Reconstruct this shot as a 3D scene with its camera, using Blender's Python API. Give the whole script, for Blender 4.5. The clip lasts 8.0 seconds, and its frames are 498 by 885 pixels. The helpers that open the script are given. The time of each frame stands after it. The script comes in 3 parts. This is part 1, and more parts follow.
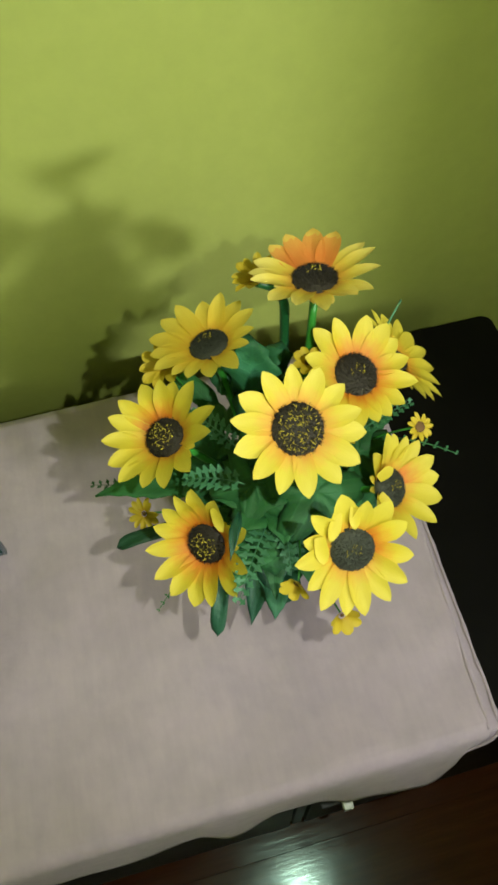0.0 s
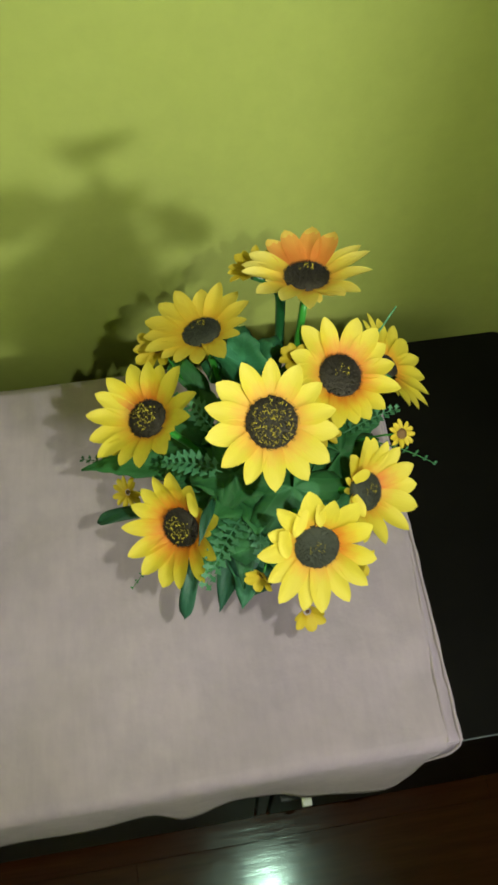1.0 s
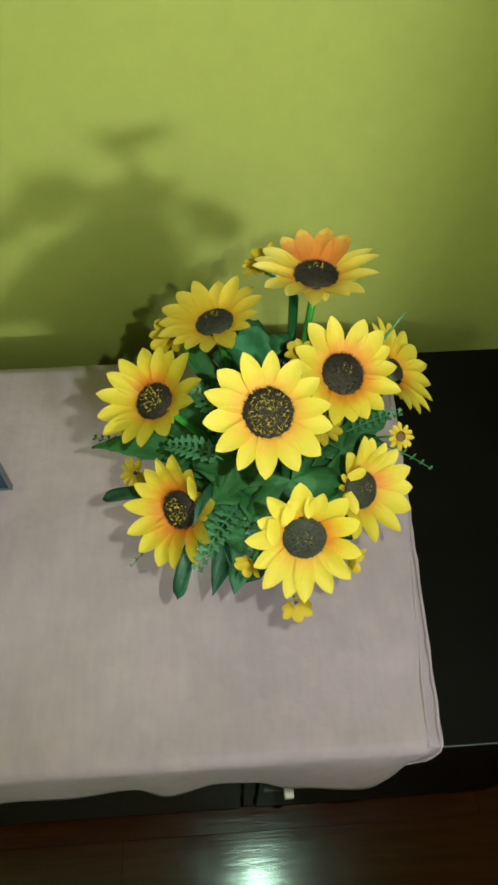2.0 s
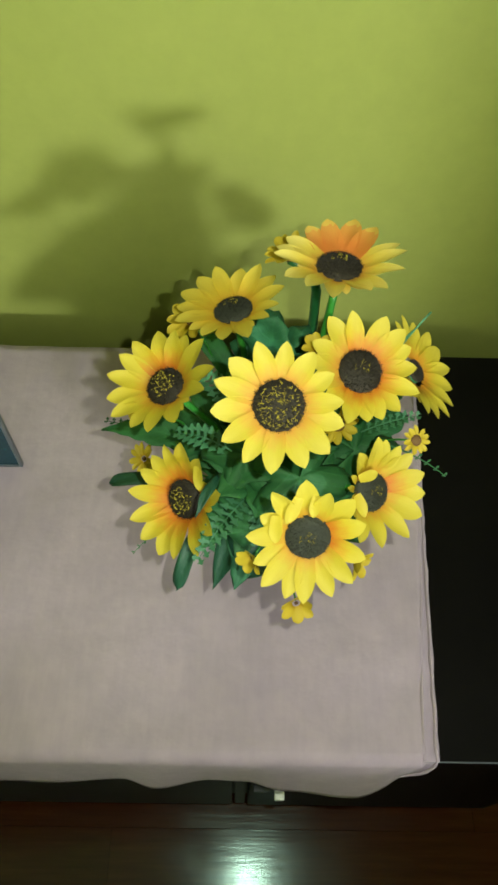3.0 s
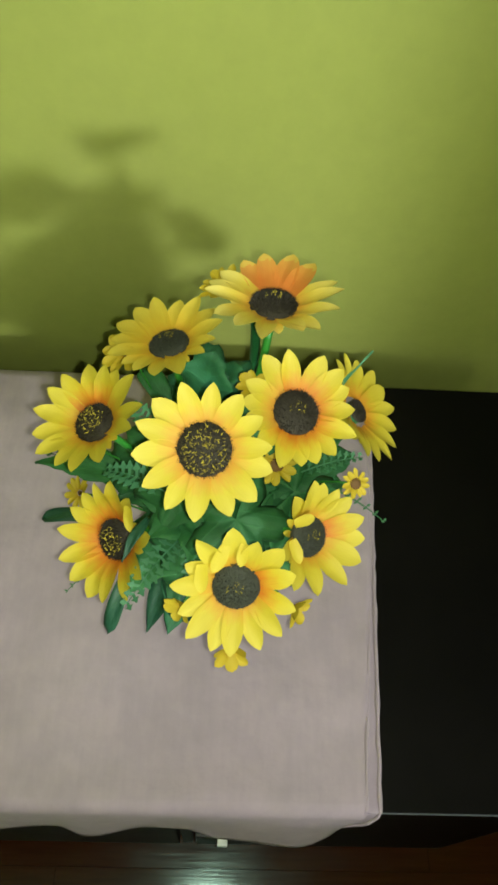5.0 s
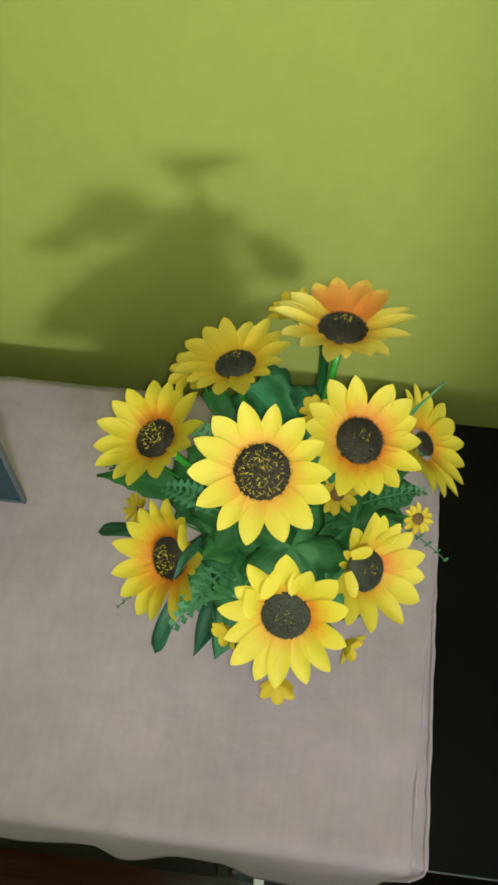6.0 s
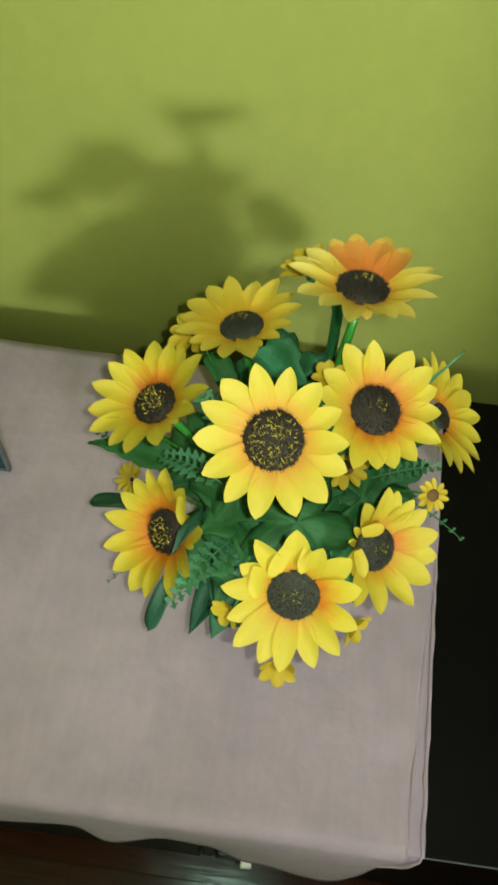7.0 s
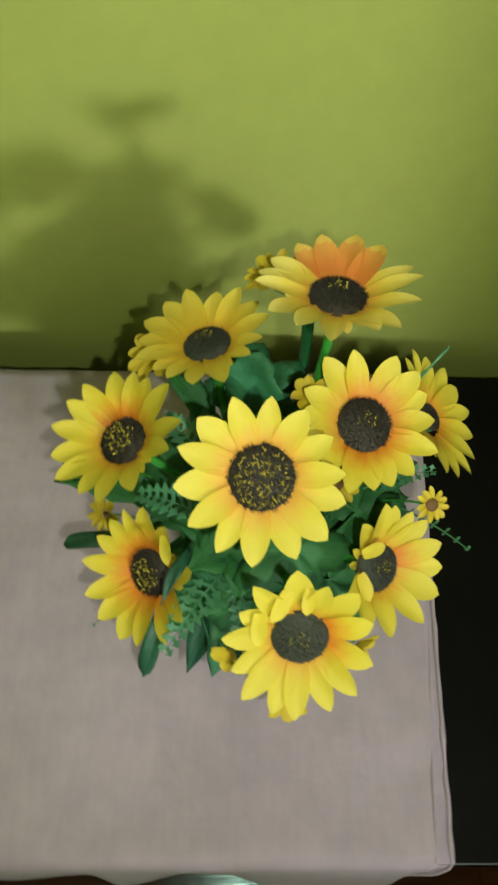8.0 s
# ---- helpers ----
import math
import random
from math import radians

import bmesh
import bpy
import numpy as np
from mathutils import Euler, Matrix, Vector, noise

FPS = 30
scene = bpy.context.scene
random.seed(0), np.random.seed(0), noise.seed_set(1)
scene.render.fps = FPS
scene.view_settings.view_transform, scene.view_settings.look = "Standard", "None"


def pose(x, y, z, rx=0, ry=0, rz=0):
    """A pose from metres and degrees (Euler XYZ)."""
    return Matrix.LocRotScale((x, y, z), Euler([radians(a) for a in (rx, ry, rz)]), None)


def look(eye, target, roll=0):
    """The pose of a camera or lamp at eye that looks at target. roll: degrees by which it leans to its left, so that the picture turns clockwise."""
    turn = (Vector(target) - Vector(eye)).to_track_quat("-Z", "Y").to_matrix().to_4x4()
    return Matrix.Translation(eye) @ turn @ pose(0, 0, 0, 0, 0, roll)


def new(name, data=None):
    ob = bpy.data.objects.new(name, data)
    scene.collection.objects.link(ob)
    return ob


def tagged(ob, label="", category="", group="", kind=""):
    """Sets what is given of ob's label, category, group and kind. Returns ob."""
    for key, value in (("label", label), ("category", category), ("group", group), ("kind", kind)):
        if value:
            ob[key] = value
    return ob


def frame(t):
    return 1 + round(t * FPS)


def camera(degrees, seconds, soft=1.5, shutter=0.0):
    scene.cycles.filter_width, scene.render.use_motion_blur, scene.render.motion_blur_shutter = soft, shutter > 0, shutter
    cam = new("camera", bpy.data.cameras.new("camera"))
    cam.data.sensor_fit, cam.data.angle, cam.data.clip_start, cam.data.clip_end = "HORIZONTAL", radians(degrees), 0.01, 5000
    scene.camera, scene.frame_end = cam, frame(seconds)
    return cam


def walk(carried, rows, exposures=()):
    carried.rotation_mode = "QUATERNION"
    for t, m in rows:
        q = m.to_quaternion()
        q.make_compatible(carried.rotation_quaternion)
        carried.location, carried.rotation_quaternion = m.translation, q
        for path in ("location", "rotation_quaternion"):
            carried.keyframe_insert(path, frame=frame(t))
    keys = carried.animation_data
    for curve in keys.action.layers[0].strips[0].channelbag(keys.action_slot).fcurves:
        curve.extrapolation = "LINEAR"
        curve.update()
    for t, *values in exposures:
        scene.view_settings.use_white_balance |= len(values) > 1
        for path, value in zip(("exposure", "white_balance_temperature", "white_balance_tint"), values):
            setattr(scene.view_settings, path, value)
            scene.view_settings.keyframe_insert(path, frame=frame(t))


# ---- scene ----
TOP = 0.60          # height of the cabinet's top
WALL = 0.095        # face of the green wall, behind the cabinet's back edge

cam = camera(36.74, 8.0, soft=2.8, shutter=0.5)
ROWS = [
    (0, pose(-0.2667, -0.5860, TOP + 0.7899, 31.75, 1.19, -15.19)),
    (0.5, pose(-0.2490, -0.5817, TOP + 0.7919, 31.48, 0.58, -11.02)),
    (1, pose(-0.2346, -0.5996, TOP + 0.7946, 31.35, -0.26, -9.27)),
    (1.2, pose(-0.2291, -0.6056, TOP + 0.7987, 31.08, -0.32, -7.93)),
    (2.3, pose(-0.2082, -0.6214, TOP + 0.8050, 31.54, -0.65, -2.53)),
    (2.5, pose(-0.2100, -0.6191, TOP + 0.8012, 31.47, -0.72, -1.53)),
    (3, pose(-0.1983, -0.6137, TOP + 0.7902, 31.03, -1.04, 0.65)),
    (3.5, pose(-0.1884, -0.6117, TOP + 0.7890, 31.30, -1.93, -0.31)),
    (4, pose(-0.1805, -0.5918, TOP + 0.7796, 30.93, -1.28, -0.82)),
    (4.2, pose(-0.1785, -0.5886, TOP + 0.7800, 30.80, -2.95, -0.61)),
    (5.3, pose(-0.1560, -0.5811, TOP + 0.7800, 32.82, -2.85, 2.30)),
    (5.5, pose(-0.1524, -0.5798, TOP + 0.7782, 33.22, -1.28, 4.58)),
    (6, pose(-0.1568, -0.5804, TOP + 0.7684, 34.25, -0.54, 6.75)),
    (6.5, pose(-0.1690, -0.5740, TOP + 0.7548, 33.97, -1.39, 7.35)),
    (7, pose(-0.1746, -0.5675, TOP + 0.7352, 32.43, -2.44, 7.13)),
    (7.5, pose(-0.1711, -0.5484, TOP + 0.7220, 30.59, -3.30, 6.72)),
    (8, pose(-0.1895, -0.5177, TOP + 0.7189, 30.69, -1.47, 0.01)),
]
walk(cam, ROWS, ((0.0, 0.10), (1.0, 0.07), (4.0, 0.12), (5.5, 0.04), (6.5, -0.02), (7.5, 0.0), (8.0, -0.08)))

# ---- light ----
world = bpy.data.worlds.new("room_air")
scene.world = world
world.use_nodes = True
world.node_tree.nodes["Background"].inputs["Color"].default_value = (0.9, 0.95, 1.0, 1)
world.node_tree.nodes["Background"].inputs["Strength"].default_value = 0.02
scene.view_settings.exposure = 0.0


def lamp(name, kind, where, watts, colour, size, target=None):
    data = bpy.data.lights.new(name, kind)
    data.energy, data.color = watts, colour
    if kind == "AREA":
        data.shape, data.size = "DISK", size
    else:
        data.shadow_soft_size = size
    ob = new(name, data)
    ob.matrix_world = look(where, target) if target else Matrix.Translation(where)
    return ob


ceiling_bulb = lamp("ceiling_bulb", "POINT", (1.16, -3.0, TOP + 1.45), 229, (0.96, 0.985, 0.995), 0.12)
phone_torch = lamp("phone_torch", "SPOT", (-0.153, -0.582, TOP + 0.768), 10.0, (0.935, 1.0, 0.77), 0.004, (-0.16, -0.26, TOP + 0.2))
phone_torch.data.spot_size, phone_torch.data.spot_blend = radians(124), 1.0


# ---- materials ----
def material(name, rough=0.6, metal=0.0):
    m = bpy.data.materials.new(name)
    m.use_nodes = True
    b = m.node_tree.nodes["Principled BSDF"]
    b.inputs["Roughness"].default_value, b.inputs["Metallic"].default_value = rough, metal
    return m, m.node_tree, b


def node(tree, kind, **values):
    n = tree.nodes.new(kind)
    for key, value in values.items():
        n.inputs[key.replace("_", " ")].default_value = value
    return n


def noise_of(tree, coord, scale, detail=4.0, rough=0.55):
    n = node(tree, "ShaderNodeTexNoise", Scale=scale, Detail=detail, Roughness=rough)
    tree.links.new(coord, n.inputs["Vector"])
    return n.outputs["Fac"]


def ramp(tree, fac, *stops):
    r = tree.nodes.new("ShaderNodeValToRGB")
    while len(r.color_ramp.elements) < len(stops):
        r.color_ramp.elements.new(0.5)
    for e, (p, c) in zip(r.color_ramp.elements, stops):
        e.position, e.color = p, (*c, 1)
    tree.links.new(fac, r.inputs["Fac"])
    return r.outputs["Color"]


def blend(tree, how, fac, a, b):
    n = tree.nodes.new("ShaderNodeMix")
    n.data_type, n.blend_type = "RGBA", how
    for slot, v in ((0, fac), (6, a), (7, b)):
        if isinstance(v, bpy.types.NodeSocket):
            tree.links.new(v, n.inputs[slot])
        else:
            n.inputs[slot].default_value = v if slot == 0 else (*v, 1)
    return n.outputs[2]


def bump(tree, shader, height, strength, distance):
    n = node(tree, "ShaderNodeBump", Strength=strength, Distance=distance)
    tree.links.new(height, n.inputs["Height"])
    tree.links.new(n.outputs["Normal"], shader.inputs["Normal"])
    return n


def coords(tree, which="Object"):
    return tree.nodes.new("ShaderNodeTexCoord").outputs[which]


def paint(name, dark, light, scale, rough, bump_scale=0.0, bump_mm=0.0, fine=8.0):
    """Two-scale mottled surface."""
    m, t, b = material(name, rough)
    c = coords(t)
    big, small = noise_of(t, c, scale), noise_of(t, c, scale * fine)
    col = ramp(t, big, (0.3, dark), (0.7, light))
    speck = ramp(t, small, (0.25, (0.95, 0.95, 0.95)), (0.75, (1.04, 1.04, 1.04)))
    t.links.new(blend(t, "MULTIPLY", 1.0, col, speck), b.inputs["Base Color"])
    if bump_mm:
        bump(t, b, noise_of(t, c, bump_scale, 5), 0.7, bump_mm / 1000)
    return m


wall_paint = paint("lime_wall_paint", (0.352, 0.405, 0.094), (0.367, 0.420, 0.104), 1.6, 0.5, 220, 0.12, 30)
ceiling_paint = paint("ceiling_paint", (0.68, 0.67, 0.62), (0.76, 0.75, 0.7), 2.0, 0.8, 90, 0.3)
cabinet_black = paint("black_brown_lacquer", (0.003, 0.0027, 0.0025), (0.005, 0.0045, 0.004), 6.0, 0.45, 120, 0.08)
cabinet_black.node_tree.nodes["Principled BSDF"].inputs["Specular IOR Level"].default_value = 0.09
plinth_grey = paint("blue_grey_board", (0.02, 0.024, 0.028), (0.03, 0.035, 0.04), 12.0, 0.5, 100, 0.1)
knob_white = paint("white_plastic", (0.72, 0.76, 0.74), (0.82, 0.84, 0.82), 60.0, 0.35)
frame_grey = paint("brushed_grey_frame", (0.07, 0.08, 0.09), (0.11, 0.125, 0.14), 40.0, 0.4)
picture_teal = paint("dark_teal_print", (0.003, 0.03, 0.045), (0.006, 0.05, 0.065), 14.0, 0.2)
picture_pale = paint("pale_teal_print", (0.05, 0.16, 0.19), (0.1, 0.24, 0.27), 30.0, 0.2)
pot_plastic = paint("dark_green_plastic", (0.012, 0.05, 0.02), (0.02, 0.07, 0.03), 20.0, 0.4)


def plank_wood():
    m, t, b = material("red_brown_floor_wood", 0.4)
    c = coords(t)
    st = node(t, "ShaderNodeMapping", Scale=(2.0, 26.0, 6.0))
    t.links.new(c, st.inputs["Vector"])
    grain = noise_of(t, st.outputs["Vector"], 3.0, 6, 0.65)
    col = ramp(t, grain, (0.25, (0.040, 0.010, 0.003)), (0.55, (0.066, 0.0175, 0.006)), (0.8, (0.092, 0.026, 0.009)))
    rnd = ramp(t, t.nodes.new("ShaderNodeObjectInfo").outputs["Random"], (0.0, (0.88, 0.88, 0.88)), (1.0, (1.1, 1.08, 1.05)))
    t.links.new(blend(t, "MULTIPLY", 1.0, col, rnd), b.inputs["Base Color"])
    t.links.new(ramp(t, noise_of(t, c, 9.0), (0.3, (0.12, 0.12, 0.12)), (0.75, (0.21, 0.21, 0.21))), b.inputs["Roughness"])
    b.inputs["Specular IOR Level"].default_value, b.inputs["Specular Tint"].default_value = 0.54, (0.66, 1.0, 0.98, 1)
    bump(t, b, grain, 0.25, 0.0008)
    return m


def linen():
    m, t, b = material("mauve_grey_linen", 0.88)
    c = coords(t)
    big, mid = noise_of(t, c, 5.0, 3), noise_of(t, c, 34.0, 5)
    threads = []
    for scale, way in ((5200.0, "X"), (5200.0, "Y")):
        w = node(t, "ShaderNodeTexWave", Scale=scale / 6.28, Distortion=1.4, Detail=2.0)
        w.bands_direction = way
        t.links.new(c, w.inputs["Vector"])
        threads.append(w.outputs["Fac"])
    weave = t.nodes.new("ShaderNodeMath")
    weave.operation = "ADD"
    t.links.new(threads[0], weave.inputs[0])
    t.links.new(threads[1], weave.inputs[1])
    col = ramp(t, big, (0.3, (0.352, 0.287, 0.337)), (0.7, (0.398, 0.329, 0.382)))
    slub = node(t, "ShaderNodeMapping", Scale=(1.0, 0.16, 1.0))
    t.links.new(c, slub.inputs["Vector"])
    streak = ramp(t, noise_of(t, slub.outputs["Vector"], 120.0, 3), (0.3, (0.955, 0.955, 0.96)), (0.7, (1.035, 1.03, 1.03)))
    col = blend(t, "MULTIPLY", 1.0, col, streak)
    col = blend(t, "MULTIPLY", 0.8, col, ramp(t, mid, (0.3, (0.90, 0.90, 0.905)), (0.7, (1.065, 1.05, 1.045))))
    t.links.new(col, b.inputs["Base Color"])
    b.inputs["Sheen Weight"].default_value = 0.15
    crumple = bump(t, b, noise_of(t, c, 16.0, 4, 0.6), 0.5, 0.006)
    threads_bump = bump(t, b, weave.outputs[0], 0.12, 0.0003)
    t.links.new(crumple.outputs["Normal"], threads_bump.inputs["Normal"])
    return m


def petal_cloth(name, reach, orange, body, tip):
    """Dyed cloth petals: orange at the root, yellow outside. reach: how far the dye goes."""
    m, t, b = material(name, 0.62)
    g = coords(t, "Generated")
    sep = t.nodes.new("ShaderNodeSeparateXYZ")
    t.links.new(g, sep.inputs[0])
    wob = t.nodes.new("ShaderNodeMath")
    wob.operation = "MULTIPLY_ADD"
    t.links.new(noise_of(t, g, 3.0, 3), wob.inputs[0])
    wob.inputs[1].default_value = 0.35
    t.links.new(sep.outputs["Y"], wob.inputs[2])
    col = ramp(t, wob.outputs[0], (reach * 0.45 + 0.1, orange), (reach + 0.3, body), (1.15 if reach > 1 else 1.0, tip))
    rnd = ramp(t, t.nodes.new("ShaderNodeObjectInfo").outputs["Random"], (0.0, (0.95, 0.935, 0.88)), (1.0, (1.03, 1.04, 1.1)))
    st = node(t, "ShaderNodeMapping", Scale=(26.0, 2.0, 1.0))
    t.links.new(g, st.inputs["Vector"])
    veins = noise_of(t, st.outputs["Vector"], 1.0, 3)
    col = blend(t, "MULTIPLY", 1.0, col, rnd)
    col = blend(t, "MULTIPLY", 0.4, col, ramp(t, veins, (0.3, (0.92, 0.88, 0.8)), (0.65, (1.03, 1.03, 1.03))))
    t.links.new(col, b.inputs["Base Color"])
    bump(t, b, veins, 0.2, 0.0004)
    thin = t.nodes.new("ShaderNodeBsdfTranslucent")
    t.links.new(col, thin.inputs["Color"])
    mix = t.nodes.new("ShaderNodeMixShader")
    mix.inputs[0].default_value = 0.3
    t.links.new(b.outputs[0], mix.inputs[1])
    t.links.new(thin.outputs[0], mix.inputs[2])
    t.links.new(mix.outputs[0], t.nodes["Material Output"].inputs["Surface"])
    return m


def leaf_cloth(name, dark, light, rough=0.5):
    """Printed leaf cloth: mottled green with pale slanting veins along the leaf's own uv."""
    m, t, b = material(name, rough)
    c = coords(t)
    sep = t.nodes.new("ShaderNodeSeparateXYZ")
    t.links.new(coords(t, "UV"), sep.inputs[0])

    def calc(how, a, other=0.0):
        n = t.nodes.new("ShaderNodeMath")
        n.operation = how
        for slot, v in ((0, a), (1, other)):
            if isinstance(v, bpy.types.NodeSocket):
                t.links.new(v, n.inputs[slot])
            else:
                n.inputs[slot].default_value = v
        return n.outputs[0]

    off = calc("ABSOLUTE", calc("SUBTRACT", sep.outputs["X"], 0.5))
    side = calc("SINE", calc("MULTIPLY", calc("SUBTRACT", sep.outputs["Y"], calc("MULTIPLY", off, 0.5)), 50.0))
    ribs = calc("MAXIMUM", calc("POWER", calc("MAXIMUM", side, 0.0), 10.0), calc("LESS_THAN", off, 0.035))
    col = ramp(t, noise_of(t, c, 38.0, 4), (0.3, dark), (0.7, light))
    rnd = ramp(t, t.nodes.new("ShaderNodeObjectInfo").outputs["Random"], (0.0, (0.72, 0.78, 0.78)), (1.0, (1.22, 1.15, 1.1)))
    col = blend(t, "MULTIPLY", 1.0, col, rnd)
    col = blend(t, "MIX", calc("MULTIPLY", ribs, 0.10), col, tuple(min(1.0, 1.9 * v + 0.02) for v in light))
    t.links.new(col, b.inputs["Base Color"])
    grainy = bump(t, b, noise_of(t, c, 240.0, 3), 0.5, 0.0008)
    veined = bump(t, b, ribs, 0.3, 0.0005)
    t.links.new(grainy.outputs["Normal"], veined.inputs["Normal"])
    return m


def fuzz(name, *cols):
    m, t, b = material(name, 0.8)
    r = ramp(t, t.nodes.new("ShaderNodeNewGeometry").outputs["Random Per Island"], *cols)
    t.links.new(r, b.inputs["Base Color"])
    return m


floor_wood, cloth_linen = plank_wood(), linen()
YELLOW, GOLD = (0.63, 0.515, 0.035), (0.76, 0.545, 0.045)
petal_plain = petal_cloth("yellow_petal_cloth", 0.28, (0.66, 0.31, 0.02), YELLOW, (0.66, 0.555, 0.055))
petal_honey = petal_cloth("honey_rooted_petal_cloth", 0.40, (0.66, 0.30, 0.035), (0.605, 0.495, 0.036), (0.615, 0.515, 0.055))
petal_back = petal_cloth("bent_yellow_petal_cloth", 0.1, YELLOW, YELLOW, (0.66, 0.555, 0.055))
petal_warm = petal_cloth("orange_rooted_petal_cloth", 0.44, (0.66, 0.20, 0.01), (0.66, 0.52, 0.03), (0.67, 0.56, 0.052))
petal_fire = petal_cloth("deep_orange_petal_cloth", 0.85, (0.76, 0.25, 0.045), (0.79, 0.38, 0.075), (0.80, 0.54, 0.10))
petal_gold = petal_cloth("golden_petal_cloth", 0.2, (0.72, 0.39, 0.024), GOLD, (0.78, 0.62, 0.08))
petal_pale = petal_cloth("pale_golden_petal_cloth", 0.26, (0.74, 0.36, 0.04), (0.76, 0.585, 0.075), (0.80, 0.67, 0.16))
petal_lemon = petal_cloth("small_yellow_petal_plastic", 0.12, (0.50, 0.32, 0.01), (0.54, 0.40, 0.018), (0.60, 0.46, 0.03))
disc_brown = fuzz("brown_black_bristle", (0.0, (0.006, 0.0045, 0.0025)), (0.6, (0.015, 0.0115, 0.0065)), (1.0, (0.036, 0.029, 0.015)))
disc_slate = fuzz("slate_green_bristle", (0.0, (0.009, 0.010, 0.006)), (0.6, (0.021, 0.024, 0.016)), (1.0, (0.046, 0.052, 0.034)))
floret_yellow = fuzz("olive_yellow_floret", (0.0, (0.16, 0.12, 0.010)), (0.5, (0.34, 0.27, 0.02)), (1.0, (0.55, 0.45, 0.04)))
brown_eye = fuzz("small_brown_eye", (0.0, (0.09, 0.045, 0.012)), (1.0, (0.16, 0.08, 0.02)))
leaf_deep = leaf_cloth("deep_green_leaf_cloth", (0.010, 0.082, 0.022), (0.021, 0.135, 0.037), 0.72)
strap_dark = leaf_cloth("dark_strap_leaf_cloth", (0.006, 0.05, 0.026), (0.012, 0.08, 0.042), 0.55)
leaf_teal = leaf_cloth("blue_green_leaf_cloth", (0.010, 0.088, 0.038), (0.020, 0.14, 0.060), 0.70)
fern_plastic = leaf_cloth("pale_green_fern_plastic", (0.036, 0.16, 0.072), (0.068, 0.23, 0.115), 0.62)
stem_dark = leaf_cloth("dark_green_stem_plastic", (0.014, 0.12, 0.036), (0.026, 0.18, 0.058), 0.4)
stem_plastic = leaf_cloth("bright_green_stem_plastic", (0.02, 0.17, 0.02), (0.04, 0.25, 0.035), 0.35)


# ---- mesh helpers ----
def part(name, bm, mat, parent=None, label="", smooth=False, m=None):
    me = bpy.data.meshes.new(name)
    bm.to_mesh(me)
    bm.free()
    me.materials.append(mat)
    if smooth:
        me.polygons.foreach_set("use_smooth", [True] * len(me.polygons))
    ob = new(name, me)
    if parent:
        ob.parent = parent
    if m is not None:
        ob.matrix_basis = m
    return tagged(ob, label)


def shared(name, me, parent, m):
    ob = new(name, me)
    ob.parent = parent
    ob.matrix_basis = m
    return ob


def mesh_of(name, bm, mat, smooth=True):
    me = bpy.data.meshes.new(name)
    bm.to_mesh(me)
    bm.free()
    me.materials.append(mat)
    if smooth:
        me.polygons.foreach_set("use_smooth", [True] * len(me.polygons))
    return me


def box(x0, x1, y0, y1, z0, z1, bevel=0.0, segments=2, bm=None):
    made = bmesh.new()
    bmesh.ops.create_cube(made, size=1)
    for v in made.verts:
        v.co = Vector(((x0 + x1) / 2 + v.co.x * (x1 - x0), (y0 + y1) / 2 + v.co.y * (y1 - y0), (z0 + z1) / 2 + v.co.z * (z1 - z0)))
    if bevel:
        bmesh.ops.bevel(made, geom=made.edges[:], offset=bevel, segments=segments, profile=0.5, affect="EDGES")
    return made


def tube(points, radii, sides=8, bm=None):
    """A tube along points, in one mesh with what bm holds already."""
    bm = bm or bmesh.new()
    rings = []
    for i, p in enumerate(points):
        a, b = points[max(i - 1, 0)], points[min(i + 1, len(points) - 1)]
        d = (Vector(b) - Vector(a)).normalized()
        u = d.cross(Vector((0.31, 0.87, 0.38))).normalized()
        w = d.cross(u)
        rings.append([bm.verts.new(Vector(p) + radii[i] * (math.cos(k * math.tau / sides) * u + math.sin(k * math.tau / sides) * w)) for k in range(sides)])
    for r, s in zip(rings, rings[1:]):
        for k in range(sides):
            bm.faces.new((r[k], r[(k + 1) % sides], s[(k + 1) % sides], s[k]))
    bm.faces.new(rings[0][::-1])
    bm.faces.new(rings[-1])
    return bm


def curve3(a, mid, b, n):
    a, mid, b = Vector(a), Vector(mid), Vector(b)
    return [(1 - s) ** 2 * a + 2 * s * (1 - s) * mid + s * s * b for s in (i / n for i in range(n + 1))]


# ---- the room ----
X0, X1, Y0, HIGH = -2.1, 2.3, -3.9, 2.6


def structure(name, bm, mat, label):
    return tagged(part(name, bm, mat), label, "", "", "structure")


structure("wall_north", box(X0, X1, WALL, WALL + 0.12, 0, HIGH), wall_paint, "lime green painted wall behind the cabinet")
structure("wall_south", box(X0, X1, Y0 - 0.12, Y0, 0, HIGH), wall_paint, "plain lime green painted wall")
structure("wall_west", box(X0 - 0.12, X0, Y0, WALL, 0, HIGH), wall_paint, "plain lime green painted wall")
structure("wall_east", box(X1, X1 + 0.12, Y0, WALL, 0, HIGH), wall_paint, "plain lime green painted wall")
# added out of view: blocks the bulb so the back wall darkens to the right
structure("wall_partition", box(0.55, X1, -1.33, -1.25, 0, HIGH), wall_paint, "plain lime green wall, unseen, added to shade the right of the back wall")
# added out of view: keeps the bulb off floor and hem, higher to the left
low_blocker = box(X0, 0.55, -1.33, -1.25, 0, 1.0)
for v in low_blocker.verts:
    if v.co.x < 0 and v.co.z > 0.5:
        v.co.z = 1.34
structure("wall_low", low_blocker, wall_paint, "plain lime green half-height wall with a sloping top, unseen, added to shade floor and cloth front")
structure("ceiling", box(X0, X1, Y0, WALL, HIGH, HIGH + 0.1), ceiling_paint, "plain off-white ceiling")


